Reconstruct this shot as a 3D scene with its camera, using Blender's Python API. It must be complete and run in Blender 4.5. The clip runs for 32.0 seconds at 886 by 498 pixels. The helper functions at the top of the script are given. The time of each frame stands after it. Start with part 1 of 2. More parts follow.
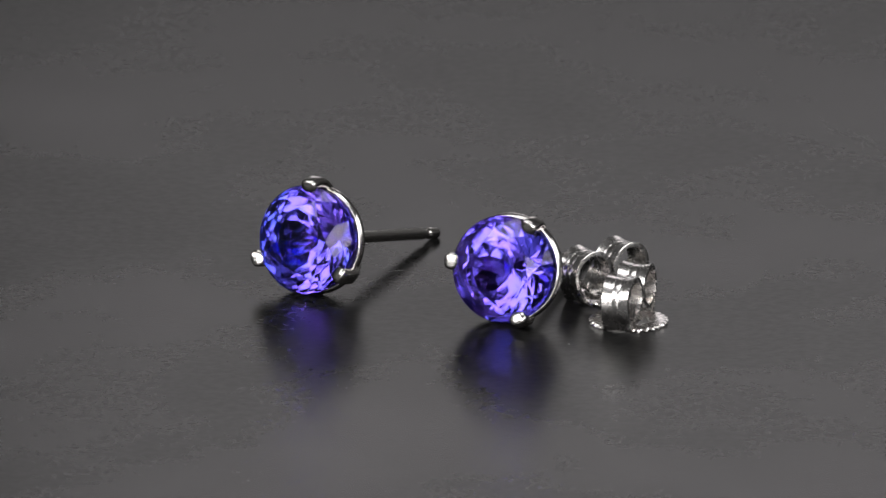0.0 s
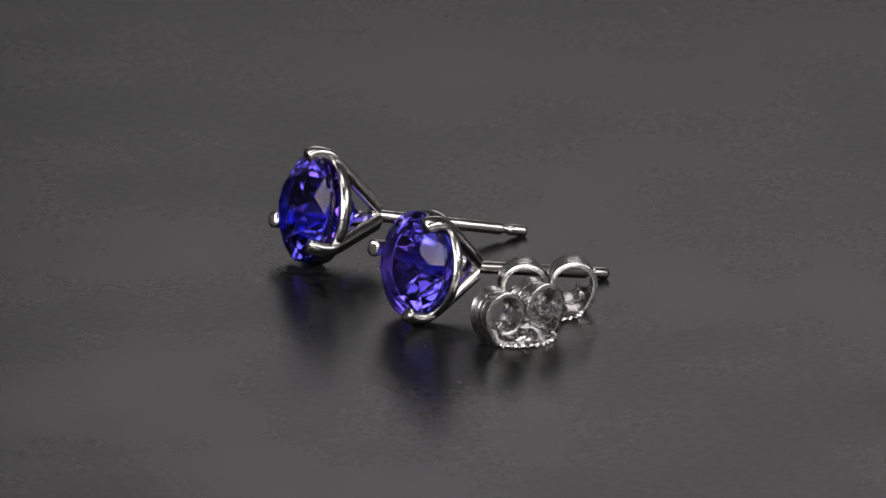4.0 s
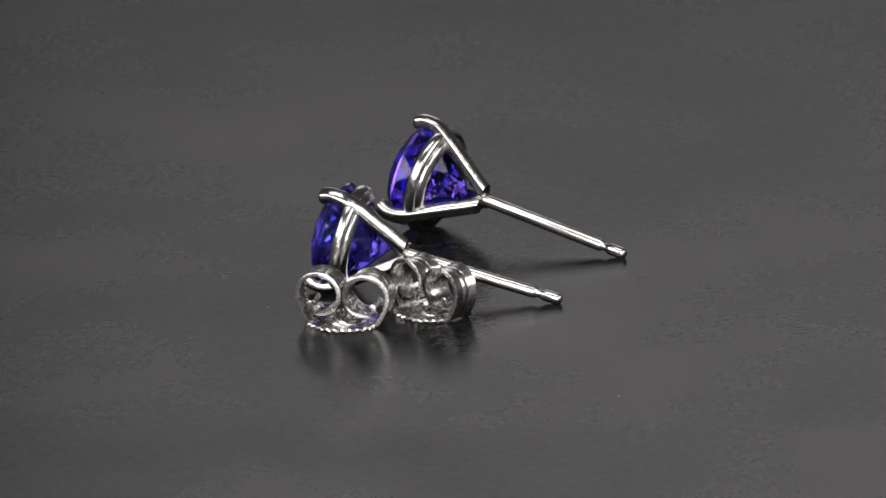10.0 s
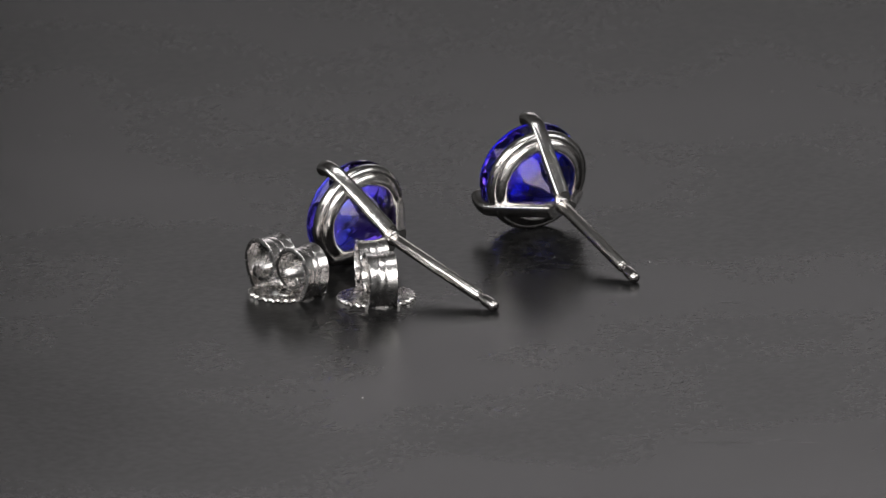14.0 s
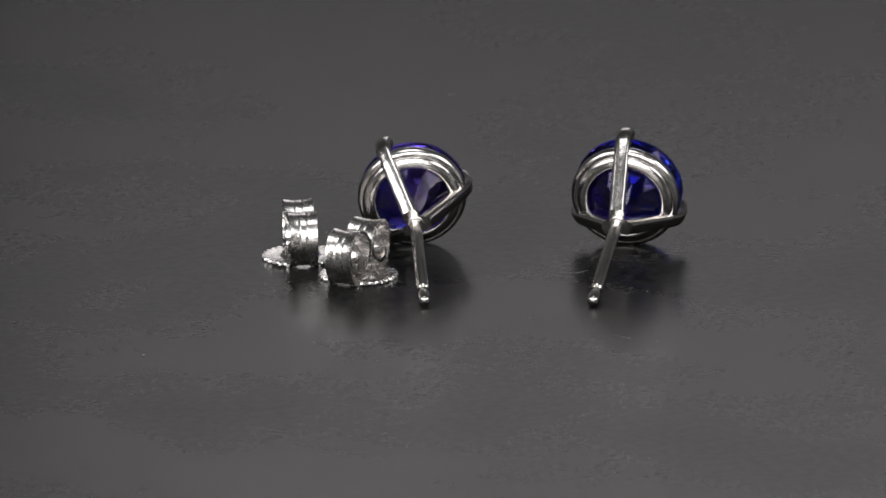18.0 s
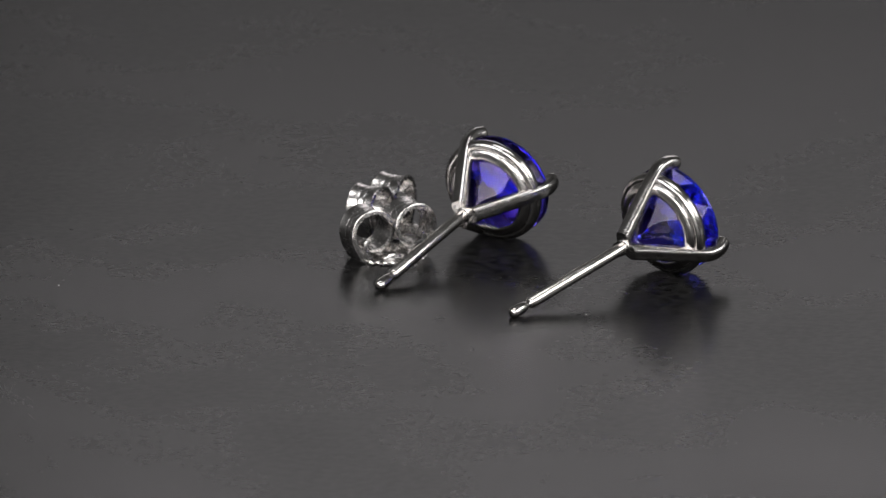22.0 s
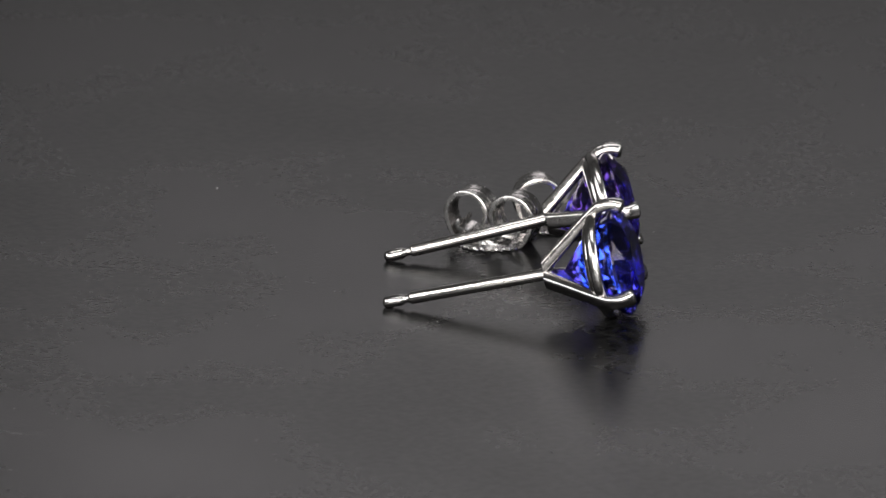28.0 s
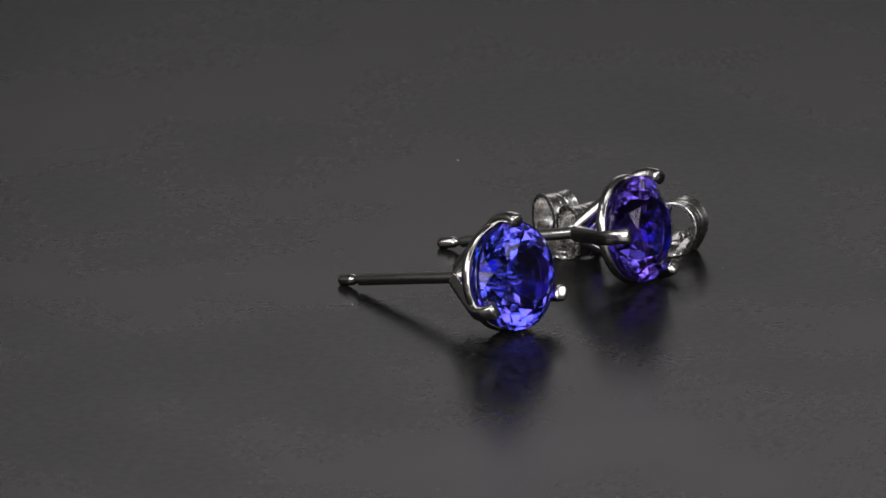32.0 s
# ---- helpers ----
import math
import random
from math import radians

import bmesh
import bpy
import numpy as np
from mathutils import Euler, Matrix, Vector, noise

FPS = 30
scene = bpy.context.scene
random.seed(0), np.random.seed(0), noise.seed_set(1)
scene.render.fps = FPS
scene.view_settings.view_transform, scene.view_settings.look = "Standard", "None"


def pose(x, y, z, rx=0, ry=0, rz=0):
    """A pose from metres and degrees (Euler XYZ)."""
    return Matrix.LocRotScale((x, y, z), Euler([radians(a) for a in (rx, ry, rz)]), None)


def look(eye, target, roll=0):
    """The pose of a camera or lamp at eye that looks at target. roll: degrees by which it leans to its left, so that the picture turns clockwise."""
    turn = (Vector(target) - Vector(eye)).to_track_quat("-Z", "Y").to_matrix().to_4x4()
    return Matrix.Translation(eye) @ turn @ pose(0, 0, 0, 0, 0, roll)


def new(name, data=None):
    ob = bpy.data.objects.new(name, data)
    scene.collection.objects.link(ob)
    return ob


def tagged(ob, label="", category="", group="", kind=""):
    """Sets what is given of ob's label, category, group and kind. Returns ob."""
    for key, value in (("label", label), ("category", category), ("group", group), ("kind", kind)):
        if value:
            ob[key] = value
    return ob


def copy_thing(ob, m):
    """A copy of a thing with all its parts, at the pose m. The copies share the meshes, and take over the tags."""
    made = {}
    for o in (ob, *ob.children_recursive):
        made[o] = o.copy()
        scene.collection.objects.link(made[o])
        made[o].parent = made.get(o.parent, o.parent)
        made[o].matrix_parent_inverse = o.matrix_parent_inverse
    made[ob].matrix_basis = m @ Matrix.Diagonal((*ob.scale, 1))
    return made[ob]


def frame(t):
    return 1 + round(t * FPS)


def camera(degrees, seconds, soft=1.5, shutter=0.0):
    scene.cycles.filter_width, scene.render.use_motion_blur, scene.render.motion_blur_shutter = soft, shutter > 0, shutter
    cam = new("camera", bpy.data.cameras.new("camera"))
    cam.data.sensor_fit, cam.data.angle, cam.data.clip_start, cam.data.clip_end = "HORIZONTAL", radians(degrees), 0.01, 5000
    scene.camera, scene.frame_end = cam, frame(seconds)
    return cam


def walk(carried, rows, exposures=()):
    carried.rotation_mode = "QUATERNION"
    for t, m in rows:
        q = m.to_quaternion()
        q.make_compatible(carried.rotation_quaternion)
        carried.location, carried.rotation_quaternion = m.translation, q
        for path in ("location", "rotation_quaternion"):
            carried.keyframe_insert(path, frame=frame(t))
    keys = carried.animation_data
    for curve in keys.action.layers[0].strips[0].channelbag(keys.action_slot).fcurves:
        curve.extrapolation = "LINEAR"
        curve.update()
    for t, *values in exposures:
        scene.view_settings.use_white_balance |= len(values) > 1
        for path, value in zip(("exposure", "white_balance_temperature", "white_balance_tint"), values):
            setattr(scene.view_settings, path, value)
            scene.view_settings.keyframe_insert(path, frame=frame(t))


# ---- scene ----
# The studio turntable turns below a still camera; all lengths of the jewellery are in millimetres times MM.
MM = 0.001

# ---- camera ----
cam = camera(2.7, 32.0, soft=1.4)
EYE = Vector((0.0, -1.1511, 0.3391))
VIEW = look(EYE, EYE + Vector((-0.0024, 0.9597, -0.2810)), -0.22)
cam.data.dof.use_dof, cam.data.dof.focus_distance, cam.data.dof.aperture_fstop = True, 1.195, 150.0
walk(cam, [(0.0, VIEW), (32.0, VIEW)], exposures=[
    (0.0, 0.0), (1.0, 0.0), (2.0, -0.08), (3.0, -0.27), (3.6, -0.27), (5.0, -0.12), (9.0, -0.13), (20.0, -0.10), (24.0, -0.13), (28.0, -0.14), (30.0, -0.20), (31.0, -0.33), (32.0, -0.50)])

# Turn of the turntable in degrees, every two seconds.
TURN = [0.0, -17.63, -34.73, -51.52, -68.82, -86.54, -103.34, -120.5, -138.51, -156.24, -173.55, -191.27,
        -209.24, -226.81, -243.95, -261.9, -279.77]
# The board lies half a degree off level: its height (mm) at its own x, y.
BOARD_Z, SLOPE_X, SLOPE_Y = 0.13, -0.006, 0.010


def turn_at(t):
    """The turntable's angle at t seconds, on a smooth curve through TURN."""
    i = min(int(t / 2.0), len(TURN) - 2)
    f = t / 2.0 - i
    a, b = TURN[i], TURN[i + 1]
    before = TURN[i - 1] if i > 0 else 2 * a - b
    after = TURN[i + 2] if i + 2 < len(TURN) else 2 * b - a
    m0, m1 = (b - before) / 2, (after - a) / 2
    return ((2 * f ** 3 - 3 * f ** 2 + 1) * a + (f ** 3 - 2 * f ** 2 + f) * m0
            + (3 * f ** 2 - 2 * f ** 3) * b + (f ** 3 - f ** 2) * m1)


# ---- light ----
scene.view_settings.exposure = 0.0
world = bpy.data.worlds.new("studio_dark")
world.use_nodes = True
world.node_tree.nodes["Background"].inputs[0].default_value = (0.9, 0.95, 1.0, 1)
world.node_tree.nodes["Background"].inputs[1].default_value = 0.05
scene.world = world


def softbox(name, eye, target, wide, high, watts, tint=(1, 1, 1)):
    lamp = bpy.data.lights.new(name, "AREA")
    lamp.shape, lamp.size, lamp.size_y, lamp.energy, lamp.color = "RECTANGLE", wide, high, watts, tint
    ob = new(name, lamp)
    ob.matrix_world = look(eye, target)
    return ob


# Small unseen panel added in place of a backdrop, for the board's sheen.
softbox("backdrop_panel", (0.04, 0.45, 0.19), (0.04, 0, 0.19), 0.18, 0.14, 0.121, (1.0, 0.95, 0.97))
softbox("softbox_front", (-0.05, -1.5, 0.62), (0, 0, 0), 1.3, 0.95, 27.5, (1.0, 0.985, 0.965))
softbox("softbox_side_a", (-0.95, -0.60, 0.75), (0, 0, 0), 0.9, 0.7, 9.5)
softbox("softbox_side_b", (1.02, -0.48, 0.65), (0, 0, 0), 1.0, 0.65, 8.5)
softbox("softbox_above", (0.0, -0.15, 1.15), (0, 0, 0), 0.7, 0.4, 3.9)

# ---- materials ----


def material(name):
    m = bpy.data.materials.new(name)
    m.use_nodes = True
    t = m.node_tree
    return m, t, t.nodes["Principled BSDF"]


def link(t, a, out, b, inp):
    t.links.new(a.outputs[out], b.inputs[inp])


def noise_node(t, scale, detail=4, rough=0.55, stretch=None):
    co = t.nodes.new("ShaderNodeTexCoord")
    mp = t.nodes.new("ShaderNodeMapping")
    if stretch:
        mp.inputs["Scale"].default_value = stretch
    n = t.nodes.new("ShaderNodeTexNoise")
    n.inputs["Scale"].default_value, n.inputs["Detail"].default_value, n.inputs["Roughness"].default_value = scale, detail, rough
    link(t, co, "Object", mp, "Vector")
    link(t, mp, "Vector", n, "Vector")
    return n


def ramp(t, src, lo, hi, p0=0.35, p1=0.65):
    r = t.nodes.new("ShaderNodeValToRGB")
    r.color_ramp.elements[0].position, r.color_ramp.elements[1].position = p0, p1
    r.color_ramp.elements[0].color, r.color_ramp.elements[1].color = (*lo, 1), (*hi, 1)
    link(t, src, "Fac", r, "Fac")
    return r


def scalar(t, src, lo, hi, p0=0.3, p1=0.7):
    m = t.nodes.new("ShaderNodeMapRange")
    for k, v in (("From Min", p0), ("From Max", p1), ("To Min", lo), ("To Max", hi)):
        m.inputs[k].default_value = v
    link(t, src, "Fac", m, "Value")
    return m


def bump(t, src, strength, distance):
    b = t.nodes.new("ShaderNodeBump")
    b.inputs["Strength"].default_value, b.inputs["Distance"].default_value = strength, distance
    link(t, src, 0, b, "Height")
    return b


def board_material():
    """Dark coated board with a fine wrinkled grain, faint clouding and dull patches."""
    m, t, p = material("dark_board")
    n = noise_node(t, 1400.0, 2, 0.55)
    fine = noise_node(t, 2000.0, 1, 0.5)
    big = noise_node(t, 38.0, 4)
    c = ramp(t, n, (0.002, 0.002, 0.002), (0.014, 0.0136, 0.0136))
    link(t, c, "Color", p, "Base Color")
    r = scalar(t, big, 0.24, 0.31)
    flecks = scalar(t, fine, -0.006, 0.006)
    total = t.nodes.new("ShaderNodeMath")
    link(t, r, "Result", total, 0)
    link(t, flecks, "Result", total, 1)
    link(t, total, 0, p, "Roughness")
    p.inputs["IOR"].default_value = 1.17
    b = bump(t, fine, 0.12, 0.00005)
    b2 = bump(t, n, 0.22, 0.00004)
    link(t, b, "Normal", b2, "Normal")
    link(t, b2, "Normal", p, "Normal")
    return m


def metal_material(name, tone, rough, wear=0.1, stretch=None, pits=7e-6, waves=4e-5):
    """Polished metal: fine handling marks, a slow unevenness of the polish, faint tarnish."""
    m, t, p = material(name)
    p.inputs["Metallic"].default_value = 1.0
    n = noise_node(t, 2400.0, 6, 0.65, stretch)
    fine = noise_node(t, 8000.0, 4, 0.6, stretch)
    slow = noise_node(t, 1100.0, 3, 0.5)
    c = ramp(t, n, tuple(v * k for v, k in zip(tone, (1 - 2.4 * wear, 1 - 2.65 * wear, 1 - 2.85 * wear))), tone)
    link(t, c, "Color", p, "Base Color")
    r = scalar(t, n, rough * (1 - 2.0 * wear), rough * (1 + 3.0 * wear))
    link(t, r, "Result", p, "Roughness")
    b = bump(t, slow, 1.0, waves)
    b2 = bump(t, fine, 1.0, pits)
    link(t, b, "Normal", b2, "Normal")
    link(t, b2, "Normal", p, "Normal")
    return m


def gem_material(name, violet):
    """Tanzanite with its colour zoned across the stone, blue to violet."""
    m, t, p = material(name)
    p.inputs["Transmission Weight"].default_value = 1.0
    p.inputs["IOR"].default_value, p.inputs["Roughness"].default_value = 1.70, 0.07
    p.inputs["Specular Tint"].default_value = (0.48, 0.43, 0.52, 1)
    co = t.nodes.new("ShaderNodeTexCoord")
    axes = t.nodes.new("ShaderNodeSeparateXYZ")
    link(t, co, "Object", axes, "Vector")
    zone = t.nodes.new("ShaderNodeMapRange")
    for k, v in (("From Min", -0.0016), ("From Max", 0.0016), ("To Min", violet - 0.75), ("To Max", violet + 0.25)):
        zone.inputs[k].default_value = v
    link(t, axes, "X", zone, "Value")
    n = scalar(t, noise_node(t, 330.0, 2), 0.0, 0.5)
    total = t.nodes.new("ShaderNodeMath")
    link(t, zone, "Result", total, 0)
    link(t, n, "Result", total, 1)
    r = t.nodes.new("ShaderNodeValToRGB")
    for e, (at, tone) in zip([r.color_ramp.elements[0], r.color_ramp.elements.new(0.5), r.color_ramp.elements[-1]],
                             ((0.05, (0.020, 0.062, 0.66)), (0.5, (0.075, 0.057, 0.57)), (0.95, (0.145, 0.065, 0.53)))):
        e.position, e.color = at, (*tone, 1)
    link(t, total, 0, r, "Fac")
    link(t, r, "Color", p, "Base Color")
    return m


def plain_material(name, tone, rough, scale=8.0):
    m, t, p = material(name)
    n = noise_node(t, scale, 4)
    c = ramp(t, n, tuple(v * 0.9 for v in tone), tone)
    link(t, c, "Color", p, "Base Color")
    p.inputs["Roughness"].default_value = rough
    return m


BOARD = board_material()
METAL = metal_material("white_gold", (0.625, 0.605, 0.595), 0.19, 0.09)
POST_METAL = metal_material("white_gold_drawn", (0.76, 0.735, 0.71), 0.21, 0.08, (1, 1, 0.2), 7e-6, 1.5e-5)
BACK_METAL = metal_material("white_gold_stamped", (0.75, 0.73, 0.72), 0.25, 0.06, None, 3e-6, 1.5e-5)
FIRST_GEM, SECOND_GEM = gem_material("tanzanite_blue", 0.53), gem_material("tanzanite_violet", 0.77)
WALL = plain_material("studio_wall_paint", (0.19, 0.19, 0.19), 0.9)
DUST = plain_material("lint", (0.26, 0.255, 0.25), 0.9, 4000.0)
LINT = plain_material("grey_lint", (0.20, 0.20, 0.20), 0.9, 4000.0)
FLECK = plain_material("black_fleck", (0.025, 0.025, 0.025), 0.9, 4000.0)
GRIME = plain_material("pale_scuff", (0.10, 0.10, 0.10), 0.6, 4000.0)

# ---- helpers of the scene ----


def part(name, bm, mat, parent=None, label="", smooth=False):
    """Links a bmesh as one mesh object, under a thing or a part."""
    me = bpy.data.meshes.new(name)
    bmesh.ops.recalc_face_normals(bm, faces=bm.faces[:])
    bm.to_mesh(me)
    bm.free()
    me.materials.append(mat)
    for f in me.polygons:
        f.use_smooth = smooth
    if smooth:
        me.set_sharp_from_angle(angle=radians(42))
    ob = new(name, me)
    ob.parent = parent
    if label:
        tagged(ob, label)
    return ob


def empty(name):
    ob = new(name)
    ob.empty_display_size = 0.002
    return ob


def lathe(profile, steps=48, closed=False):
    """A body of revolution round z from (radius, z) pairs in millimetres; zero radii become poles."""
    bm = bmesh.new()
    rings = []
    for r, z in profile:
        if r < 1e-6:
            rings.append([bm.verts.new((0, 0, z * MM))])
        else:
            rings.append([bm.verts.new((r * MM * math.cos(2 * math.pi * k / steps), r * MM * math.sin(2 * math.pi * k / steps), z * MM)) for k in range(steps)])
    pairs = list(zip(rings, rings[1:]))
    if closed:
        pairs.append((rings[-1], rings[0]))
    for a, b in pairs:
        for k in range(steps):
            j = (k + 1) % steps
            if len(a) == 1 and len(b) == 1:
                continue
            if len(a) == 1:
                bm.faces.new((a[0], b[k], b[j]))
            elif len(b) == 1:
                bm.faces.new((a[k], b[0], a[j]))
            else:
                bm.faces.new((a[k], b[k], b[j], a[j]))
    return bm


def spline(points, per=8):
    """A smooth line through points of any dimension."""
    pts = [np.array(p, float) for p in points]
    pts = [2 * pts[0] - pts[1]] + pts + [2 * pts[-1] - pts[-2]]
    out = []
    for i in range(1, len(pts) - 2):
        a, b, c, d = pts[i - 1:i + 3]
        for k in range(per):
            f = k / per
            out.append(0.5 * (2 * b + (c - a) * f + (2 * a - 5 * b + 4 * c - d) * f ** 2 + (3 * b - a - 3 * c + d) * f ** 3))
    out.append(pts[-2])
    return out


# ---- the studio ----


def box(name, x0, x1, y0, y1, z0, z1, mat):
    bm = bmesh.new()
    v = [bm.verts.new((x, y, z)) for x in (x0, x1) for y in (y0, y1) for z in (z0, z1)]
    for f in ((0, 1, 3, 2), (4, 6, 7, 5), (0, 4, 5, 1), (2, 3, 7, 6), (0, 2, 6, 4), (1, 5, 7, 3)):
        bm.faces.new([v[i] for i in f])
    return tagged(part(name, bm, mat), kind="structure")


tagged(box("floor", -1.6, 1.6, -1.9, 1.6, -0.06, -0.012, plain_material("bench_top", (0.05, 0.05, 0.05), 0.7)), "dark grey matt studio bench top under the turntable", "floor")
tagged(box("wall_north", -1.6, 1.6, 1.6, 1.65, -0.06, 1.8, WALL), "grey painted studio wall", "wall")
tagged(box("wall_south", -1.6, 1.6, -1.95, -1.9, -0.06, 1.8, WALL), "grey painted studio wall", "wall")
tagged(box("wall_east", 1.6, 1.65, -1.95, 1.65, -0.06, 1.8, WALL), "grey painted studio wall", "wall")
tagged(box("wall_west", -1.65, -1.6, -1.95, 1.65, -0.06, 1.8, WALL), "grey painted studio wall", "wall")
tagged(box("ceiling", -1.65, 1.65, -1.95, 1.65, 1.8, 1.85, WALL), "grey painted studio ceiling", "ceiling")


def fibre(length, rng):
    """A thin curled thread lying flat."""
    line = spline([(length * (k / 4 - 0.5), rng.uniform(-0.14, 0.14) * length) for k in range(5)], 4)
    bm = bmesh.new()
    loops = []
    for p in line:
        loops.append([bm.verts.new((p[0] * MM, (p[1] + dy) * MM, dz * MM)) for dy, dz in ((-0.012, 0), (0, 0.016), (0.012, 0), (0, -0.008))])
    for a, b in zip(loops, loops[1:]):
        for k in range(4):
            bm.faces.new((a[k], a[(k + 1) % 4], b[(k + 1) % 4], b[k]))
    bm.faces.new(loops[0])
    bm.faces.new(loops[-1])
    return bm


def scuff(reach, count, rng):
    """A patch of hair-thin rubbed streaks."""
    bm = bmesh.new()
    for k in range(count):
        u, v = rng.gauss(0, 0.28) * reach, rng.gauss(0, 0.07) * reach
        a, l, w = rng.gauss(0, 0.25), rng.uniform(0.10, 0.30) * reach, rng.uniform(0.006, 0.02)
        du, dv = math.cos(a) * l / 2, math.sin(a) * l / 2
        nu, nv = -math.sin(a) * w, math.cos(a) * w
        bm.faces.new([bm.verts.new((x * MM, y * MM, 0)) for x, y in ((u - du, v - dv), (u + nu, v + nv), (u + du, v + dv), (u - nu, v - nv))])
    return bm


def build_turntable():
    base = empty("turntable")
    tagged(base, "dark charcoal grained turntable board with dust specks", "turntable")
    r = 170.0
    part("board", lathe([(0, 0), (r - 1.0, 0), (r - 0.3, -0.3), (r, -1.0), (r, -5.0), (r - 1.0, -6.0), (0, -6.0)], 128), BOARD, base)
    part("pedestal", lathe([(0, -6.0), (70, -6.0), (72, -7), (74, -12.0), (0, -12.0)], 64), plain_material("black_plastic", (0.02, 0.02, 0.02), 0.5), base)
    rng = random.Random(7)
    for x, y, r in ((26.62, 6.55, 0.075), (-7.80, 7.40, 0.055), (5.08, -14.34, 0.05)):
        bm = bmesh.new()
        bmesh.ops.create_icosphere(bm, subdivisions=2, radius=r * MM)
        for v in bm.verts:
            v.co *= rng.uniform(0.75, 1.25)
            v.co.z = v.co.z * 0.6 + 0.55 * r * MM
        ob = part("dust_speck", bm, DUST, base, "tiny pale dust grain")
        ob.matrix_basis = pose(x * MM, y * MM, 0)
    for x, y, length, turn in ((-5.95, 1.50, 1.0, 20),):
        ob = part("lint_fibre", fibre(length, rng), LINT, base, "short curled pale lint fibre")
        ob.matrix_basis = pose(x * MM, y * MM, 0.012 * MM, 0, 0, turn)
    for x, y, r in ((-13.6, 25.7, 0.13), (14.3, 22.5, 0.12)):
        ob = part("dark_fleck", lathe([(0, 0.02), (0.7 * r, 0.02), (r, 0.004), (r, -0.01), (0, -0.01)], 9), FLECK, base, "tiny black fleck")
        ob.matrix_basis = pose(x * MM, y * MM, 0, 0, 0, 40 * r) @ Matrix.Diagonal((1.6, 1, 1, 1))
    for x, y, reach, turn, count in ((-15.4, -23.9, 2.2, 60, 16), (-2.3, 16.8, 2.0, 100, 16), (24.4, 31.0, 7.5, 118, 40), (-18.6, 42.3, 3.0, 40, 26), (3.5, 21.0, 1.8, 30, 12),
                                     (-11.9, -14.5, 2.6, 40, 9), (-12.9, -23.5, 1.8, 55, 8), (22.3, -23.6, 2.4, 100, 10), (25.4, -25.0, 1.0, 30, 8)):
        ob = part("scuff", scuff(reach, count, rng), GRIME, base, "faint pale scuff on the board")
        ob.matrix_basis = pose(x * MM, y * MM, 0.006 * MM, 0, 0, turn)
    return base


# ---- the jewellery ----
POST_L, POST_R, BEAD_R = 10.27, 0.395, 0.375


def brilliant(R, girdle):
    """A deep round stone: brilliant crown of table, stars, kites and girdle facets; pavilion of tiers of kites."""
    bm = bmesh.new()
    rt, rs = 0.60 * R, 0.80 * R
    g0, g1 = girdle - 0.10, girdle + 0.10
    top = girdle + 1.05
    hc, m, n = top - g1, 12, 96
    fine, wide = n // 16, n // m

    def at(r, deg, z):
        return bm.verts.new((r * MM * math.cos(radians(deg)), r * MM * math.sin(radians(deg)), z * MM))

    # Each tier's depth follows from the two before it, so that every kite is flat.
    tiers, c = [1.0, 0.86, 0.68, 0.46, 0.22, 0.0], math.cos(math.pi / m)
    depth = [0.0, 1.0]
    for i in range(1, 5):
        depth.append(depth[i - 1] + (depth[i] - depth[i - 1]) * (tiers[i + 1] - tiers[i - 1]) / (tiers[i] * c - tiers[i - 1]))
    depth = [1.05 * R * d / depth[-1] for d in depth]
    zs = g1 + hc * (R - rs * math.cos(radians(22.5))) / (R - rt)
    table = [at(rt, 45 * k, top) for k in range(8)]
    star = [at(rs, 45 * k + 22.5, zs) for k in range(8)]
    up = [at(R, 360 * k / n, g1) for k in range(n)]
    low = [at(R, 360 * k / n, g0) for k in range(n)]
    rows = [[low[wide * k] for k in range(m)]]
    rows += [[at(tiers[i] * R, 360 * (k + 0.5 * (i % 2)) / m, g0 - depth[i]) for k in range(m)] for i in range(1, 5)]
    tip = at(0, 0, g0 - depth[5])
    rows.append([tip] * m)
    bm.faces.new(table)
    for k in range(8):
        bm.faces.new((table[k], star[k], table[(k + 1) % 8]))
        bm.faces.new((table[k], star[k - 1], up[2 * fine * k], star[k]))
        for j in range(2):
            arc = [(2 * k + j) * fine + i for i in range(fine + 1)]
            bm.faces.new([star[k]] + [up[i % n] for i in arc])
    for k in range(m):
        bm.faces.new([rows[1][k]] + [low[(k * wide + i) % n] for i in range(wide + 1)])
    for i in range(1, 5):
        for k in range(m):
            a, b = ((k - 1) % m, k) if i % 2 else (k, (k + 1) % m)
            bm.faces.new((rows[i - 1][k], rows[i][a], rows[i + 1][k], rows[i][b]))
    for k in range(n):
        j = (k + 1) % n
        bm.faces.new((up[k], low[k], low[j], up[j]))
    return bm


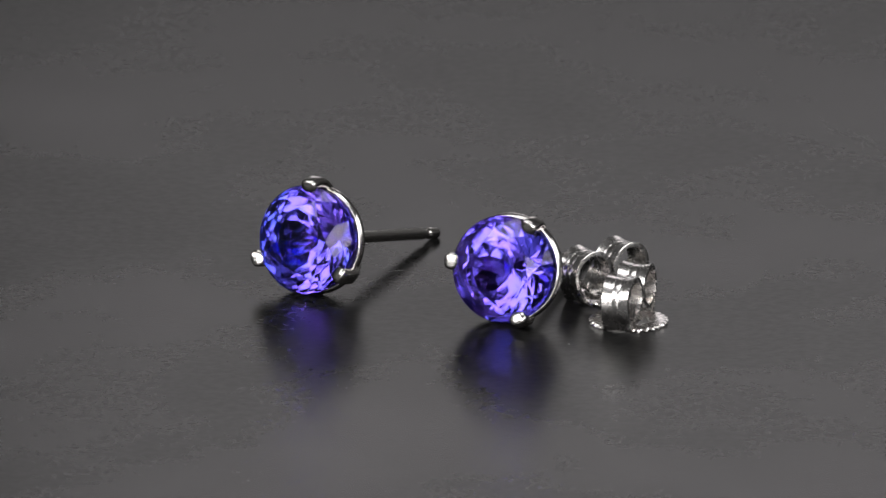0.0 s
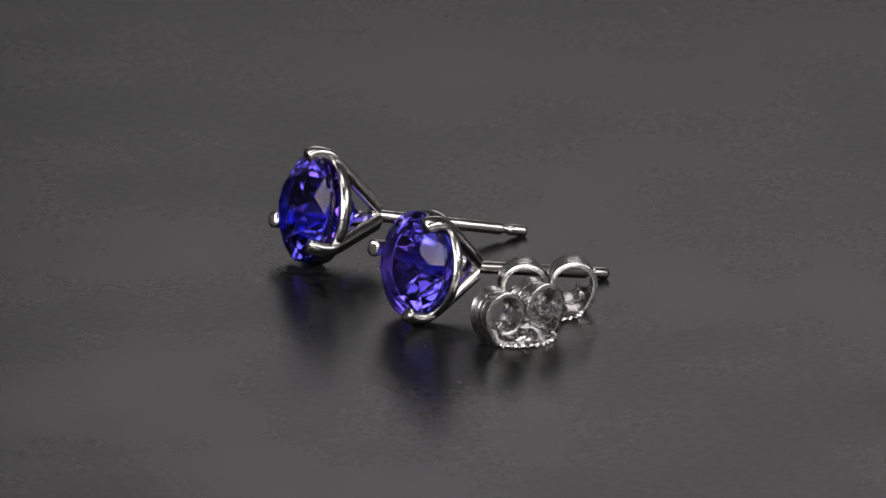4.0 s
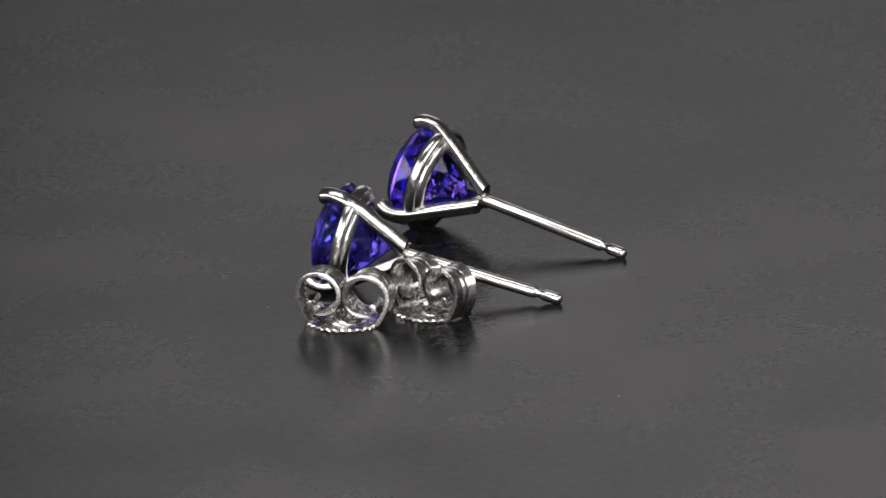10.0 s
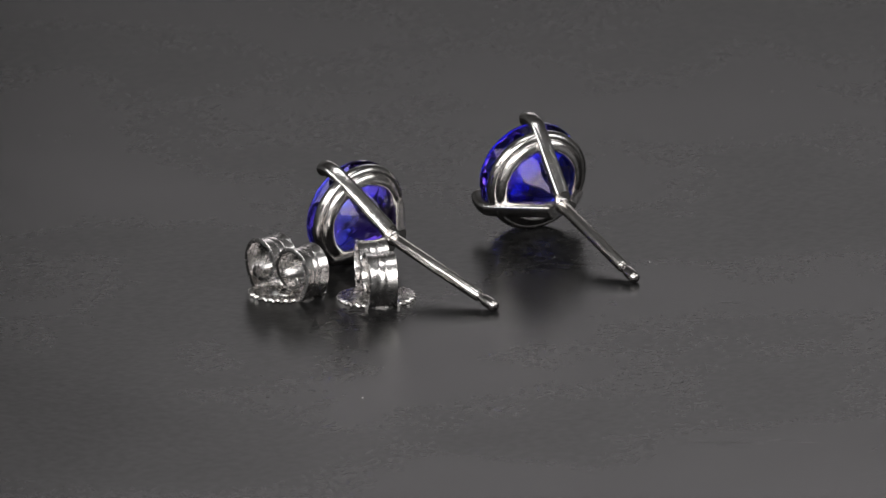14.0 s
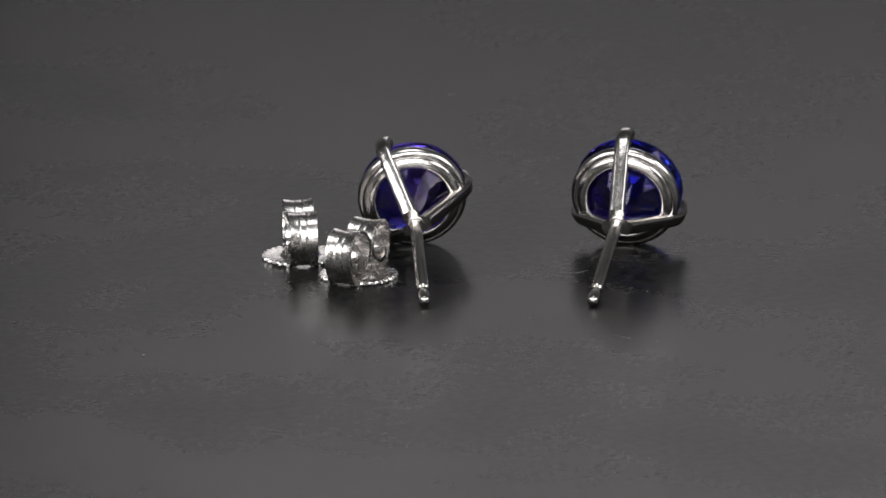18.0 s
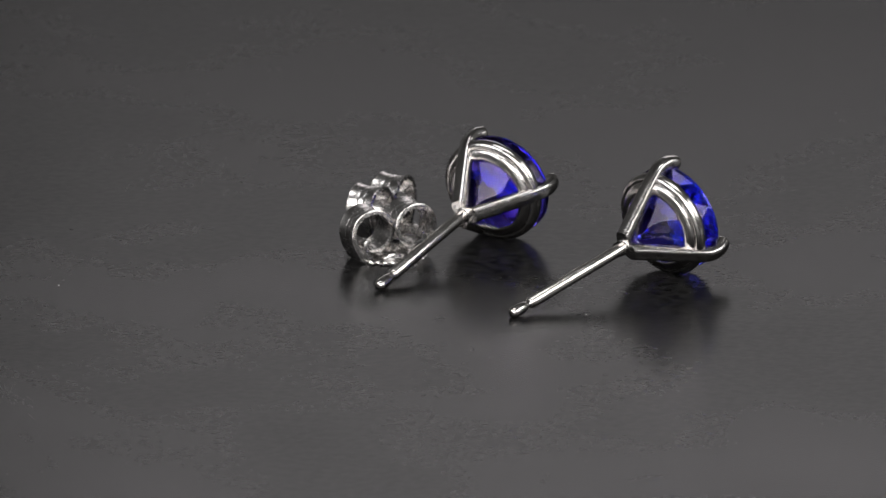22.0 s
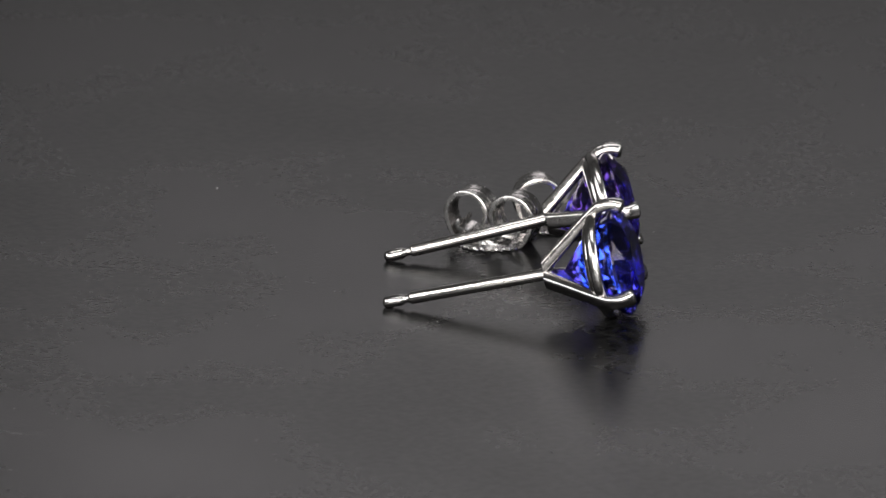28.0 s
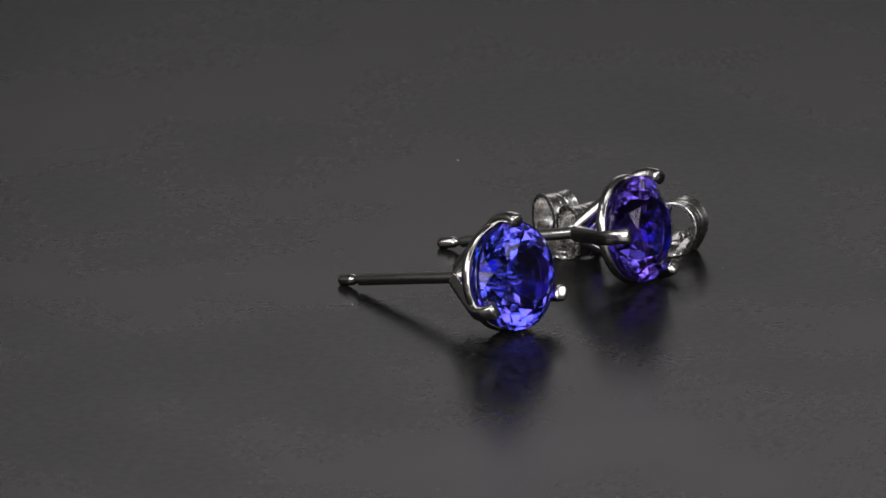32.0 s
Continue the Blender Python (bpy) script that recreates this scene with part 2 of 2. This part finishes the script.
def prong_mesh(reach):
    """A claw: a flattened bar from the collar out past the stone's edge, bent forward and rounded off over the crown."""
    k = reach - 3.5
    knee = np.array((3.19 + k * 0.6, 3.55, 0.98, 0.76))
    foot = np.array((0.45, -0.06, 1.0, 0.86))
    line = [foot + (knee - foot) * f for f in (0.0, 0.12, 0.25, 0.5, 0.75)]
    line += spline([knee - (knee - foot) * 0.08, (3.47 + k, 4.08, 0.98, 0.76), (3.61 + k, 4.60, 0.98, 0.78), (3.57 + k, 5.12, 1.02, 0.88), (3.39 + k, 5.60, 1.12, 0.92)], 6)
    bm = bmesh.new()
    rings, n = [], 20
    for i, p in enumerate(line):
        a, b = line[max(i - 1, 0)], line[min(i + 1, len(line) - 1)]
        d = Vector((b[0] - a[0], 0, b[1] - a[1])).normalized()
        side, out = Vector((0, 1, 0)), Vector((d.z, 0, -d.x))
        rings.append((Vector((p[0], 0, p[1])), d, side, out, p[2] / 2, p[3] / 2))
    c, d, side, out, w, h = rings[-1]
    for back, size in ((0.07, 0.96), (0.14, 0.86), (0.185, 0.70), (0.21, 0.45), (0.22, 0.2)):
        rings.append((c + d * back, d, side, out, w * size, h * size))
    loops = []
    for c, d, side, out, w, h in rings:
        loop = []
        for k in range(n):
            a = 2 * math.pi * k / n
            ca, sa = math.cos(a), math.sin(a)
            e = 0.58 + 0.20 * min(max((c.z - 4.3) / 0.9, 0.0), 1.0)
            loop.append(bm.verts.new((c + side * (w * math.copysign(abs(ca) ** e, ca)) + out * (h * math.copysign(abs(sa) ** e, sa))) * MM))
        loops.append(loop)
    # the foot is sawn off square to the post
    d = rings[0][1]
    for v in loops[0]:
        v.co += d * ((-0.03 * MM - v.co.z) / d.z)
    for a, b in zip(loops, loops[1:]):
        for k in range(n):
            bm.faces.new((a[k], a[(k + 1) % n], b[(k + 1) % n], b[k]))
    bm.faces.new(loops[0])
    bm.faces.new(loops[-1])
    return bm


def build_earring(stone_r, girdle, shift, reach, turns, stone, stone_turn):
    """Local z is the stone's axis; the origin is where the post meets the basket."""
    base = empty("stud_earring")
    tagged(base, "white metal stud earring with round violet-blue faceted stone in three claws", "earring", "pair of stud earrings")
    gem = part("gemstone", brilliant(stone_r, girdle), stone, base, "round faceted violet-blue transparent stone")
    gem.matrix_basis = pose(shift[0] * MM, shift[1] * MM, 0, 0, 0, stone_turn)
    first = part("prong", prong_mesh(reach), METAL, base, smooth=True)
    first.matrix_basis = pose(0, 0, 0, 0, 0, turns[0])
    for a in turns[1:]:
        ob = first.copy()
        scene.collection.objects.link(ob)
        ob.matrix_basis = pose(0, 0, 0, 0, 0, a)
    ring = [(3.20, 4.08), (3.38, 4.04), (3.49, 3.86), (3.49, 3.62), (3.38, 3.42), (3.22, 3.33), (3.08, 3.34), (3.03, 3.20), (2.80, 3.05), (2.52, 2.98), (2.36, 3.08), (2.42, 3.32), (2.75, 3.55), (3.02, 3.85)]
    part("gallery_ring", lathe([(p[0], p[1]) for p in spline(ring, 3)], 72, True), METAL, base, smooth=True)
    part("collar", lathe([(0, 0.55), (0.42, 0.50), (0.54, 0.25), (0.54, 0.02), (0.50, -0.05), (0.42, -0.09), (0.0, -0.09)], 32), METAL, base, smooth=True)
    post = part("post", lathe([(0, 0.1), (POST_R, 0.1), (POST_R, -POST_L + 1.50), (POST_R - 0.03, -POST_L + 1.43), (0.29, -POST_L + 1.34), (0.0, -POST_L + 1.33)], 28), POST_METAL, base, "straight round ear post", True)
    z = -POST_L
    part("bead", lathe([(0, z + 1.40), (0.27, z + 1.38), (0.25, z + 1.24), (0.25, z + 1.10), (0.28, z + 0.98), (0.345, z + 0.88), (0.37, z + 0.76), (BEAD_R, z + 0.5), (BEAD_R, z - 0.04), (0.345, z - 0.19), (0.26, z - 0.30), (0.14, z - 0.35), (0, z - 0.36)], 28), METAL, post, "rounded end of the post beyond its notch", True)
    return base


def scroll_mesh(sign):
    line = [(1.95, 0.12, 0), (2.20, 0.17, 0), (2.42, 0.45, 0), (2.80, 1.18, 0)]
    cu, cz = 1.56, 1.94
    for deg in range(-8, 290, 14):
        r = 1.39 if deg < 170 else 1.39 - 0.34 * (deg - 170) / 120
        line.append((cu + r * math.cos(radians(deg)), cz + r * math.sin(radians(deg)), 0))
    # the inner end is rolled up into a small lip
    eu, ez = line[-1][0] + 0.02, line[-1][1] + 0.30
    for deg in (300, 335, 370, 405, 440):
        line.append((eu + 0.25 * math.cos(radians(deg)), ez + 0.25 * math.sin(radians(deg)), 0))
    line = spline(line, 3)
    across = []
    for v in (-0.97, -0.94, -0.80, -0.60, -0.40, -0.245, -0.225, -0.205, 0.0, 0.205, 0.225, 0.245, 0.40, 0.60, 0.80, 0.94, 0.97):
        groove = 0.008 if abs(abs(v) - 0.225) < 0.001 else 0.0
        across.append((v, 0.13 * v * v - groove - (0.05 if abs(v) > 0.95 else 0.0)))
    bm = bmesh.new()
    loops = []
    for i, p in enumerate(line):
        a, b = line[max(i - 1, 0)], line[min(i + 1, len(line) - 1)]
        d = Vector((b[0] - a[0], 0, b[1] - a[1])).normalized()
        out = Vector((d.z, 0, -d.x))
        waist = 1.0 - 0.10 * math.exp(-((i - 16) / 12) ** 2)
        loop = []
        for v, h in across:
            loop.append(Vector((p[0], v * waist, p[1])) + out * (0.04 + h))
        for v, h in reversed(across):
            loop.append(Vector((p[0], v * waist, p[1])) + out * (0.07 * abs(v) ** 2 - 0.20))
        loops.append([bm.verts.new(Vector((sign * q.x, q.y, q.z)) * MM) for q in loop])
    n = len(loops[0])
    for a, b in zip(loops, loops[1:]):
        for k in range(n):
            bm.faces.new((a[k], a[(k + 1) % n], b[(k + 1) % n], b[k]))
    bm.faces.new(loops[0])
    bm.faces.new(loops[-1])
    return bm


def plate_mesh(teeth=29):
    """A thin disc with a beaded edge and a pierced, raised middle."""
    bm = bmesh.new()
    steps = teeth * 8
    rings = []
    for r, z, amp in ((0.42, 0.0, 0), (0.42, 0.22, 0), (0.50, 0.26, 0), (0.85, 0.22, 0), (0.97, 0.34, 0), (1.12, 0.38, 0), (1.24, 0.30, 0), (1.32, 0.20, 0), (2.12, 0.20, 0),
                      (2.22, 0.22, 0.3), (2.38, 0.23, 0.9), (2.44, 0.13, 1), (2.38, 0.02, 1), (2.2, 0.0, 0)):
        ring = []
        for k in range(steps):
            a = 2 * math.pi * k / steps
            rr = r + amp * 0.12 * math.tanh(3.2 * math.cos(teeth * a))
            x = max(-2.16, min(2.16, rr * math.cos(a)))
            lobe = 0.16 * max(0.0, 1 - abs(r - 0.97) / 0.3) * math.cos(4 * a + 0.6)
            ring.append(bm.verts.new((x * MM, rr * MM * math.sin(a), (z + lobe) * MM)))
        rings.append(ring)
    for a, b in zip(rings, rings[1:] + rings[:1]):
        for k in range(steps):
            j = (k + 1) % steps
            bm.faces.new((a[k], b[k], b[j], a[j]))
    return bm


def build_back():
    base = empty("earring_back")
    tagged(base, "white metal butterfly earring back with two scrolls on a beaded disc", "earring back", "pair of earring backs")
    part("base_plate", plate_mesh(), BACK_METAL, base, "thin round plate with a beaded edge", True)
    for s in (1, -1):
        part("scroll", scroll_mesh(s), BACK_METAL, base, "curled springy metal strip", True)
    return base


def rest(face, lean, spin, x, y, z):
    """Pose of an earring lying on the board: the way its stone faces (degrees from x), its lean upward, its turn on its own axis."""
    f = radians(face)
    zc = Vector((math.cos(f), math.sin(f), 0))
    yc = Vector((0, 0, 1))
    xc = yc.cross(zc)
    m = Matrix((xc, yc, zc)).transposed().to_4x4()
    m = m @ pose(0, 0, 0, -lean) @ pose(0, 0, 0, 0, 0, spin)
    return Matrix.Translation((x * MM, y * MM, z * MM)) @ m


def on_board(x, y, turn):
    """A thing that stands on the board at x, y."""
    tilt = Vector((0, 0, 1)).rotation_difference(Vector((-SLOPE_X, -SLOPE_Y, 1))).to_matrix().to_4x4()
    return Matrix.Translation((x * MM, y * MM, (BOARD_Z + SLOPE_X * x + SLOPE_Y * y) * MM)) @ tilt @ pose(0, 0, 0, 0, 0, turn)


turntable = build_turntable()
first_earring = build_earring(3.47, 4.95, (-0.05, 0.0), 3.62, (90, 209.2, 332.0), FIRST_GEM, 8)
second_earring = build_earring(3.40, 4.68, (-0.06, -0.10), 3.42, (90, 207.0, 326.0), SECOND_GEM, 200)
first_back = build_back()
second_back = copy_thing(first_back, Matrix())

PLACES = [
    (turntable, on_board(0, 0, 0)),
    (first_earring, rest(-122.84, 12.15, -1.9, -8.885, 0.293, 2.75)),
    (second_earring, rest(-110.41, 12.05, -30.9, 2.684, -5.434, 2.63)),
    (first_back, on_board(8.90, -9.60, 72)),
    (second_back, on_board(7.32, -3.95, 41)),
]


def motions():
    for ob, place in PLACES:
        walk(ob, [(k / 2, pose(0, 0, 0, 0, 0, turn_at(k / 2)) @ place) for k in range(65)])


motions()
